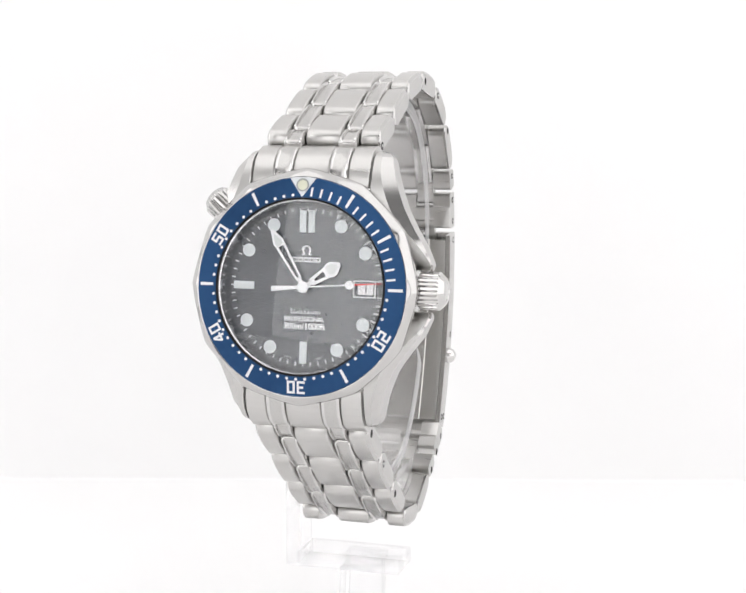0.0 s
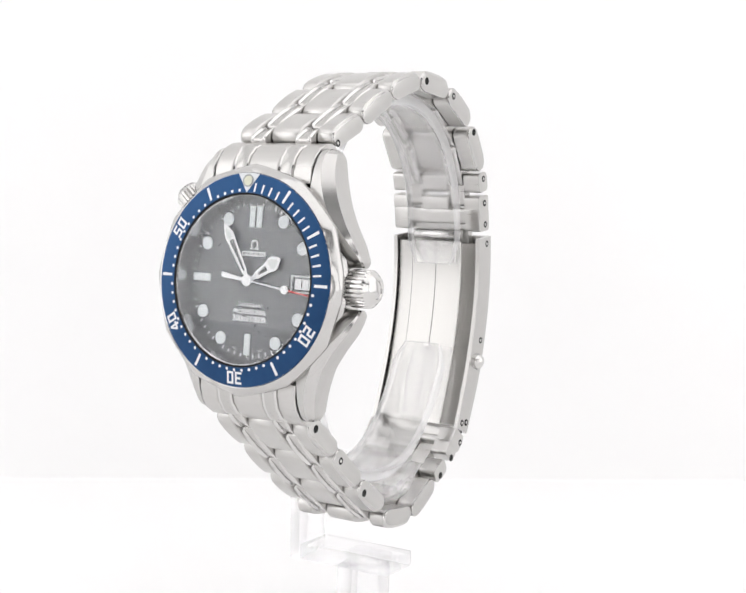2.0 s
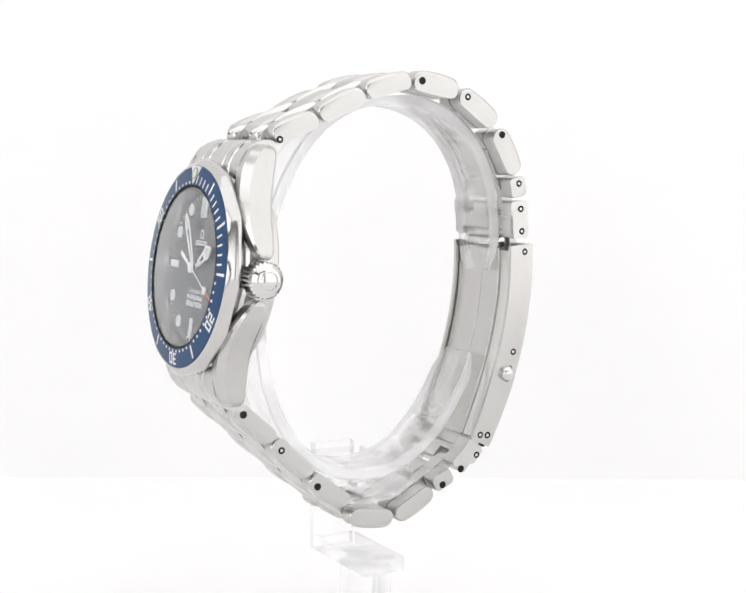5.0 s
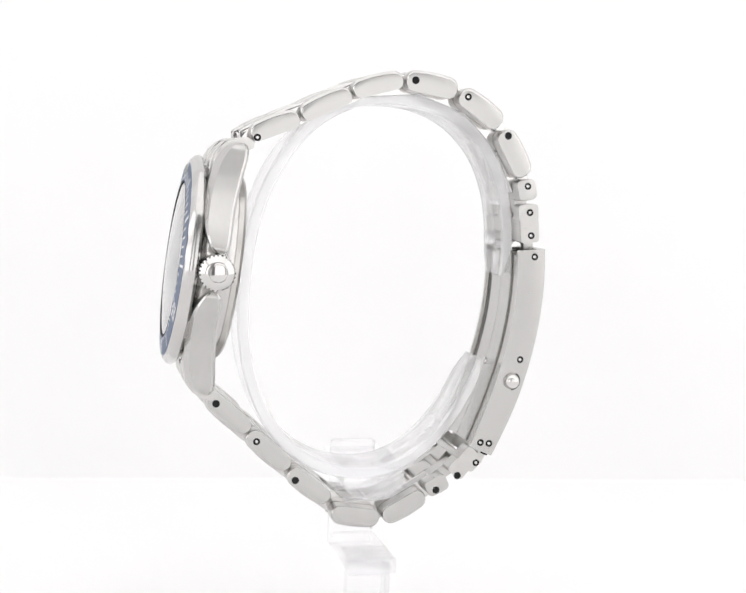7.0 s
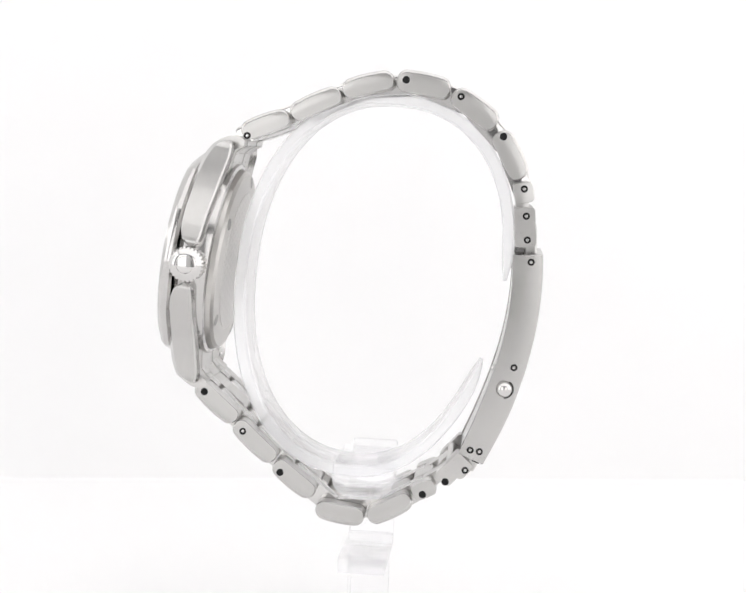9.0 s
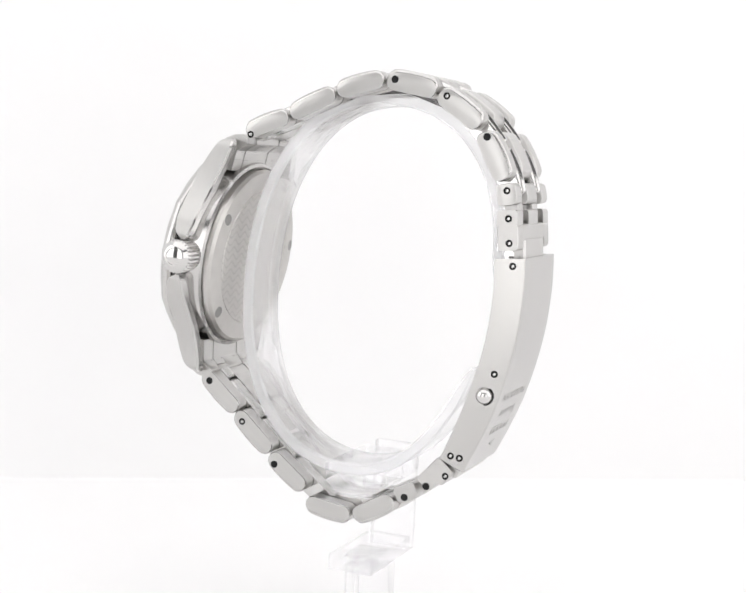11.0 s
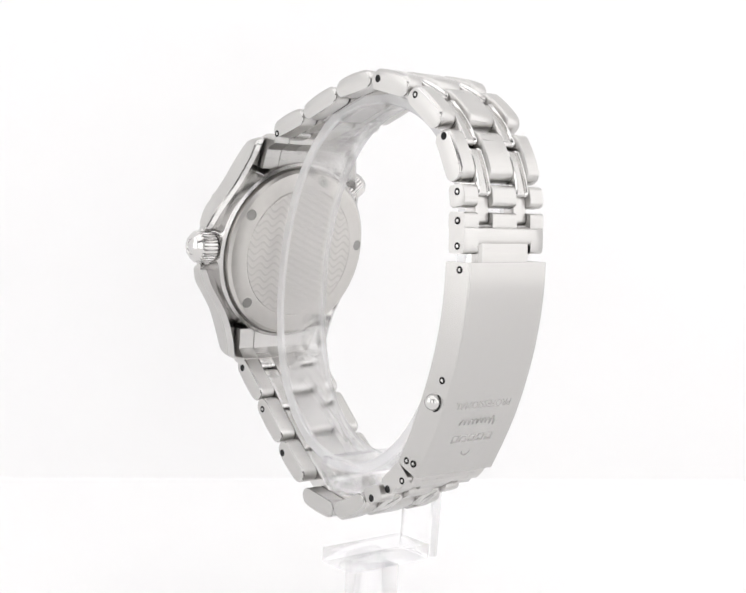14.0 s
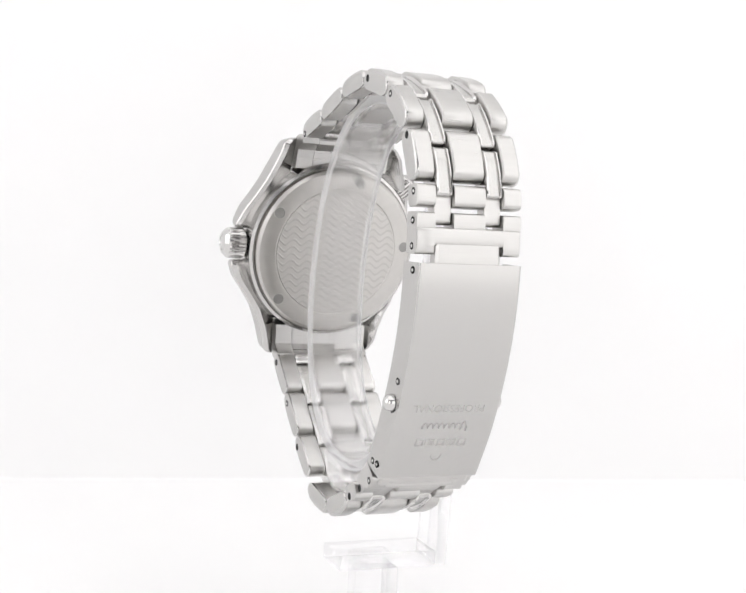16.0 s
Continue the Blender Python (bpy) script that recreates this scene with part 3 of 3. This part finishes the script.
def pin(parent, s, h, x, open_hole):
    """A pin end ringed in dark, or a dark disc for the shade in an open pin hole, on the flank of a link."""
    key = (open_hole, x > 0)
    at = mm(x, s, h, 0, 90 if x > 0 else -90, 0)
    name = "pin_hole_shade" if open_hole else "pin"
    if key in pin_mesh:
        return place(name, pin_mesh[key], parent, "", at)
    if open_hole:
        bm = lathe([(0.74, 0.0), (0.68, 0.04), (0.62, 0.03), (0, 0.02)], 20, slots=[0, 1, 1])
    else:
        bm = lathe([(0.64, 0.0), (0.58, 0.03), (0.3, 0.02), (0.25, 0.08), (0, 0.11)], 20, slots=[1, 1, 0, 0])
    ob = part(name, bm, [RIM, DARK], parent, "", at)
    pin_mesh[key] = ob.data
    return ob


def build_bracelet():
    frames = []
    for i, (kind, y0, z0, y1, z1) in enumerate(ROWS):
        at, length = row_frame(y0, z0, y1, z1)
        frames.append((kind, at, length))
        if kind == "end":
            continue
        upper = i < 7
        for name, x0, x1, a, b in (("outer_link", 6.4, 9.8, 0.26, 0.42), ("centre_link", -2.95, 2.95, 0.28, 0.28), ("outer_link", -9.8, -6.4, 0.42, 0.26)):
            short = kind == "short"
            bm = link_solid(x0, x1, length, -1.5, (1.8 if upper else 1.35) if short else 2.0 if 3 <= i <= 5 else 1.58, 0.7 if short else 1.42, 0.15 if short else 0.45, a * (0.35 if short else 1), b * (0.35 if short else 1), top_r=0.8 if short else 1.5,
                            slots=[0] * 5 if short or name == "centre_link" else [0, 0, 0, 1, 1] if x0 > 0 else [1, 1, 0, 0, 0])
            bm.faces.ensure_lookup_table()
            if name == "outer_link":
                bm.faces[-1 if x0 > 0 else -2].material_index = 2
            ob = part(name, bm, [BRUSHED, RIM, FLANK], watch, "", at, smooth=32)
            if name == "outer_link":
                for along, across in PINS.get(i, ()):
                    pin(ob, along, across, 9.8 if x0 > 0 else -9.8, i in (3, 5, 12, 14, 9))
    # narrow bridging links, each across a joint between two rows
    for i in range(len(ROWS) - 1):
        (k0, a0, l0), (k1, a1, l1) = frames[i], frames[i + 1]
        if k0 == "end" and k1 == "end":
            continue
        near, far = (0.36, 0.33) if i < 7 else (0.67, 0.64)
        p0 = a0 @ Vector((0, l0 * (near if k0 == "long" else 0.4) * 0.001, 0))
        p1 = a1 @ Vector((0, l1 * (far if k1 == "long" else 0.6 if k1 == "short" else 0.3) * 0.001, 0))
        if k0 == "end":
            p0 = a0 @ Vector((0, l0 * 0.00069, 0))
        d = p1 - p0
        at = pose(0, p0.y, p0.z, math.degrees(math.atan2(d.z, d.y)))
        n = d.length * 1000
        plain = "end" in (k0, k1)
        for s in (1, -1):
            x0, x1 = (3.1, 6.26) if s > 0 else (-6.26, -3.1)
            if plain:
                bm = link_solid(x0, x1, n, -1.3, 0.9, 0.8, 0.1, 0.1, 0.1)
                part("bridge_link", bm, BRUSHED, watch, "", at, smooth=32)
            else:
                bm = rail_link(n, x0, x1, -1.5, 2.0 if 3 <= i <= 5 else 1.62, 0.45)
                part("bridge_link", bm, [BRUSHED_ALONG, POLISHED], watch, "", at, smooth=24)
    # bridges between the end pieces and the first rows
    for i, sgn in ((0, -1), (len(ROWS) - 1, 1)):
        kind, at, length = frames[i]
        for s in (1, -1):
            x0, x1 = (3.1, 6.26) if s > 0 else (-6.26, -3.1)
            bm = rail_link(4.6, x0, x1, -1.5, 1.4, 0.35)
            off = length * 0.33 - 4.6 if sgn < 0 else length * 0.67
            part("bridge_link", bm, [BRUSHED_ALONG, POLISHED], watch, "", at @ mm(0, off, -0.1), smooth=24)
    # end rows next to the clasp: one solid bar with notches for the bridges
    for i in (7, 8):
        kind, at, length = frames[i]
        bm = bmesh.new()
        n0, n1 = (2.4, length) if i == 7 else (0.4, length - 2.4)
        m0, m1 = (0.0, 2.4) if i == 7 else (length - 2.4, length)
        c0, c1 = (n0, n1 - 1.35) if i == 7 else (n0 + 2.0, n1)
        for x0, x1, q0, q1 in ((-9.8, -6.5, n0, n1), (-6.6, 6.6, c0, c1), (6.5, 9.8, n0, n1)):
            pr = rounded(q0, q1, -1.9, 1.85 if i == 7 else 2.15, 0.6, 0.1)
            loft([[(x, s, h * k) for s, h in pr] for x, k in ((x0, 0.9 if x0 < -9 else 1), (x0 + 0.3, 1), (x1 - 0.3, 1), (x1, 0.9 if x1 > 9 else 1))], bm=bm)
        for x0, x1 in ((-9.75, -6.4), (-2.95, 2.95), (6.4, 9.75)):
            pr = rounded(m0 - (0 if i == 7 else 0.6), m1 + (0.6 if i == 7 else 0), -1.9, 1.8 if i == 7 else 1.42, 0.6, 0.0)
            loft([[(x, s, h) for s, h in pr] for x in (x0, x0 + 0.1, x1 - 0.1, x1)], bm=bm)
        ob = part("clasp_link", bm, BRUSHED, watch, "solid brushed end link beside the clasp", at)
        for s in (1, -1):
            for k, (along, across) in enumerate(PINS[i]):
                pin(ob, along, across, 9.81 * s, i == 8 and k == 1)
    # end pieces between the lugs
    for s in (1, -1):
        bm = bmesh.new()
        for x0, x1, up in ((-9.85, -6.4, 0.0), (-6.36, -3.0, -0.12), (-2.96, 2.96, 0.0), (3.0, 6.36, -0.12), (6.4, 9.85, 0.0)):
            pr = [(16.2, -0.75), (18.3, -0.80), (20.4, -1.55), (22.0, -2.9), (22.9, -4.6), (23.2, -6.2), (22.7, -7.4), (21.6, -7.4), (21.0, -6.4), (20.0, -5.5), (16.2, -5.0)]
            c = 0.12
            rings = []
            for x, k in ((x0, c), (x0 + c, 0), (x1 - c, 0), (x1, c)):
                rings.append([(x, s * (u - k * (u > 20)), f + up - k * (f > -3)) for u, f in pr])
            loft(rings, bm=bm)
        part("end_piece", bm, BRUSHED, watch, "solid brushed end piece between the lugs", CASE, smooth=30)
        for x0, x1 in ((-6.32, -3.04), (3.04, 6.32)):
            bm = bmesh.new()
            pr = [(16.6, -0.55), (18.3, -0.60), (20.4, -1.32), (22.0, -2.65), (22.6, -3.6), (22.0, -4.0), (16.6, -3.0)]
            rings = []
            for x, k in ((x0, 0.5), (x0 + 0.12, 0.12), (x0 + 0.3, 0), (x0 + 0.6, 0.14), (x1 - 0.6, 0.14), (x1 - 0.3, 0), (x1 - 0.12, 0.12), (x1, 0.5)):
                rings.append([(x, s * u, f - k * (f > -3.7)) for u, f in pr])
            loft(rings, bm=bm, slots=[1, 1, 1, 0, 1, 1, 1])
            part("end_rib", bm, [BRUSHED_ALONG, POLISHED], watch, "", CASE, smooth=24)


def clasp_line(t, inset):
    """A point of the clasp's outer curve in (y, z), drawn in by inset, and its outward normal; t from 0 at the top to 1."""
    def p(t):
        a, b, c, d = Vector((28.46, -26.83)), Vector((29.3, -39.5)), Vector((26.6, -50.5)), Vector((20.45, -65.1))
        return a * (1 - t) ** 3 + 3 * b * t * (1 - t) ** 2 + 3 * c * t * t * (1 - t) + d * t ** 3
    q = (p(t + 0.001) - p(t - 0.001)).normalized()
    n = Vector((-q.y, q.x))
    return p(t) - n * inset, n


def build_clasp():
    def sweep(section, t0, t1, steps=28):
        rings = []
        for k in range(steps + 1):
            t = t0 + (t1 - t0) * k / steps
            ring = []
            for x, d in section:
                # the cover thins towards its lower end
                q, _ = clasp_line(t, d + (0.6 * max(0.0, (t - 0.72) / 0.28) ** 1.5 if d < 1.0 else 0.0))
                ring.append((x, q.x, q.y + LIFT))
            rings.append(ring)
        return loft(rings)
    cover = sweep([(-9.55, -0.4), (-9.25, -0.6), (0, -0.6), (9.25, -0.6), (9.55, -0.4), (9.75, 2.0), (9.8, 4.75), (9.0, 4.75), (8.85, 0.7), (0, 0.6), (-8.85, 0.7), (-9.0, 4.75), (-9.8, 4.75), (-9.75, 2.0)], 0, 1.0)
    clasp = part("clasp", cover, BRUSHED_ALONG, watch, "brushed folding clasp cover", smooth=25)
    blade = sweep([(-8.75, 2.4), (8.75, 2.4), (8.75, 4.1), (8.5, 4.2), (-8.5, 4.2), (-8.75, 4.1)], 0.03, 0.985)
    part("clasp_blade", blade, BRUSHED_ALONG, clasp, "folded inner blade")
    rib = sweep([(-5.6, 4.22), (5.6, 4.22), (5.6, 4.5), (5.4, 4.65), (0.12, 4.65), (0.06, 4.5), (-0.06, 4.5), (-0.12, 4.65), (-5.4, 4.65), (-5.6, 4.5)], 0.02, 0.99)
    rib = part("clasp_blade", rib, BRUSHED_ALONG, clasp)
    q, n = clasp_line(0.63, 4.65)
    part("rivet", lathe([(0.75, -0.05), (0.7, 0.2), (0.45, 0.3), (0, 0.3)], 20), POLISHED, clasp, "", mm(0, q.x, q.y + LIFT, math.degrees(math.atan2(n.y, n.x)) - 90) @ pose(0, 0, 0, 180))
    part("hinge_barrel", lathe([(0.0, -5.2), (0.9, -5.2), (1.0, -5.0), (1.0, 5.0), (0.9, 5.2), (0, 5.2)], 20), POLISHED, clasp, "", mm(0, 24.9, -26.6 + LIFT, 0, 90, 0))
    # tongues to the end links
    part("clasp_tongue", sweep([(-6.1, 0.8), (-5.6, 0.4), (5.6, 0.4), (6.1, 0.8), (6.1, 2.4), (-6.1, 2.4)], -0.082, 0.05, 5), BRUSHED, clasp)
    part("clasp_tongue", sweep([(-8.6, 0.45), (-8.2, 0.15), (8.2, 0.15), (8.6, 0.45), (8.6, 2.4), (-8.6, 2.4)], 0.95, 1.045, 4), BRUSHED, clasp)
    # dark strip set in as the shade of the gap between cover and tongue
    part("clasp_gap_shade", sweep([(-8.7, 0.0), (8.7, 0.0), (8.7, 2.0), (-8.7, 2.0)], 0.998, 1.008, 2), DARK, clasp, "dark strip for the shaded gap under the cover's end")
    for s in (1, -1):
        q = mm(s * 9.3, 23.5, -51.1 + LIFT, 0, 90 * s, 0)
        knob = lathe([(1.75, 0.0), (1.75, 0.4), (1.5, 0.42), (1.45, 0.9), (1.2, 1.45), (0.7, 1.8), (0, 1.95)], 32, slots=[0, 1, 0, 0, 0, 0])
        part("clasp_button", knob, [POLISHED, DARK], clasp, "polished push button", q)
        for y, z, x in ((26.99, -28.22, 9.74), (25.04, -47.15, 9.74), (18.07, -62.52, 9.79), (19.73, -62.71, 9.78)):
            pin(clasp, y, z + LIFT, s * x, False)
    # engraved lines on the cover: one readable, the others plain marks
    def on_clasp(t):
        q, n = clasp_line(t, -0.605 + 0.6 * max(0.0, (t - 0.72) / 0.28) ** 1.5)
        return pose(0, q.x / 1000, (q.y + LIFT) / 1000, math.degrees(math.atan2(-n.x, n.y)))
    lettering("engraving", "PROFESSIONAL", 2.0, 0.03, ETCHED, clasp, on_clasp(0.665))
    for k in range(5):
        x0, x1, h = -5.0 + 2.05 * k, -5.0 + 2.05 * k + 1.6, 1.5
        bm = frame_outline(bmesh.new(), [(x0, -h / 2), (x1, -h / 2), (x1, h / 2), (x0, h / 2)], [(x0 + 0.3, -h / 2 + 0.3), (x1 - 0.3, -h / 2 + 0.3), (x1 - 0.3, h / 2 - 0.3), (x0 + 0.3, h / 2 - 0.3)], -0.02, 0.03)
        part("engraved_mark", bm, ETCHED, clasp, "", on_clasp(0.83))
    part("engraved_mark", squiggle(-4.4, 4.6, 8.5, 0.5, 0.26), ETCHED, clasp, "unreadable line of script", on_clasp(0.75))
    part("engraved_mark", lathe([(1.0, -0.02), (1.0, 0.012), (0.84, 0.012), (0.84, -0.02)], 24), ETCHED, clasp, "", on_clasp(0.895))


build_case()
build_bezel()
build_dial()
second_pointer = build_pointers()
build_crown()
build_bracelet()
build_clasp()

# ---------------------------------------------------------------- the clear stand
stand = tagged(new("display_stand"), "clear acrylic watch stand with an open oval cuff", "stand")
TILT = pose(0, 0, 0, 0, -2.458, 0)


def build_stand():
    # space of the stand: upright, foot on the floor; tilted parts share the watch's lean
    hold = pose(0, 0, 0.106) @ TILT @ mm(-3.9, 0, 0)

    def ring_point(a, off):
        c, s = math.cos(a), math.sin(a)
        e = 2 / 2.2
        y = (25.0 - off) * math.copysign(abs(c) ** e, c)
        z = (35.2 - off) * math.copysign(abs(s) ** e, s)
        return y + (0.05 + 0.09 * max(0.0, c)) * z - 1.6, z - 34.6

    rings = []
    a0, a1 = radians(3), radians(339.5)
    steps = 90
    for k in range(steps + 1):
        a = a0 + (a1 - a0) * k / steps
        edge = min(k, steps - k)
        w = 5.6 - (1.6 if edge == 0 else 0.6 if edge == 1 else 0)
        o, i = ((0.75, 1.45), (0.3, 1.9), (0.08, 2.12))[edge] if edge < 3 else (0.0, 2.2)
        ring = []
        c = min(0.35, (i - o) * 0.3)
        for x, off in ((-w, o + c), (-w + c, o), (w - c, o), (w, o + c), (w, i - c), (w - c, i), (-w + c, i), (-w, i - c)):
            y, z = ring_point(a, off)
            ring.append((x, y, z))
        rings.append(ring)
    bm = loft(rings)
    bm.faces.ensure_lookup_table()
    for k, f in enumerate(bm.faces):
        f.material_index = 1 if k >= 8 * steps or k % 8 in (2, 3, 4, 6, 7, 0) else 0
    part("cuff", bm, [ACRYLIC, PALE_EDGE], stand, "open oval cuff of clear acrylic, edges coloured pale as bright rims", hold, smooth=40)
    # half-round bar under the cuff, upright arm beside the strap, foot plate, post and foot
    pr = [(-6.8, -67.6), (4.4, -67.6), (4.4, -70.0)] + [(-1.2 + 5.6 * math.cos(radians(t)), -70.2 - 3.4 * math.sin(radians(t))) for t in range(15, 180, 15)] + [(-6.8, -70.0)]
    part("cuff_bar", loft([[(x, y, z) for y, z in pr] for x in (-12.2, -12.0, 7.3, 7.5)]), ACRYLIC, stand, "", hold, smooth=30)
    part("arm", block(-14.6, -12.3, -5.2, 3.6, -87.6, -66.5, 0.4), ACRYLIC, stand, "", hold)
    part("foot_plate", block(-12.25, 7.5, -5.2, 3.6, -87.6, -84.6, 0.35), ACRYLIC, stand, "", hold)
    part("post", block(-4.6, 2.6, -3.7, 3.7, 2.5, 18.4, 0.3), ACRYLIC, stand)
    part("foot", block(-14.5, 7.5, -11, 11, 0.0, 2.45, 0.4), ACRYLIC, stand)
    for ob in stand.children:
        ob.visible_shadow = False


build_stand()

# ---------------------------------------------------------------- what moves
TURN = ((0, 3.38), (1.5, -9.21), (3.5, -26.86), (4.2, -33.5), (6.5, -53.05), (8, -66.31), (9, -75.31), (11.5, -96.9), (12.5, -105.46), (13.5, -114.24), (14.5, -122.91), (16, -135.63))


def motions():
    turns, stands = [], []
    for t, a in TURN:
        g = pose(0, 0, 0, 0, 0, a - 19.277)
        turns.append((t, pose(0, 0, 0.106) @ g @ TILT @ mm(-3.9, 0, -LIFT)))
        stands.append((t, g))
    walk(watch, turns)
    walk(stand, stands)
    # the second pointer sweeps six degrees a second
    walk(second_pointer, [(float(k), turned(85.7 + 6 * k, 1.3)) for k in range(17)])


motions()
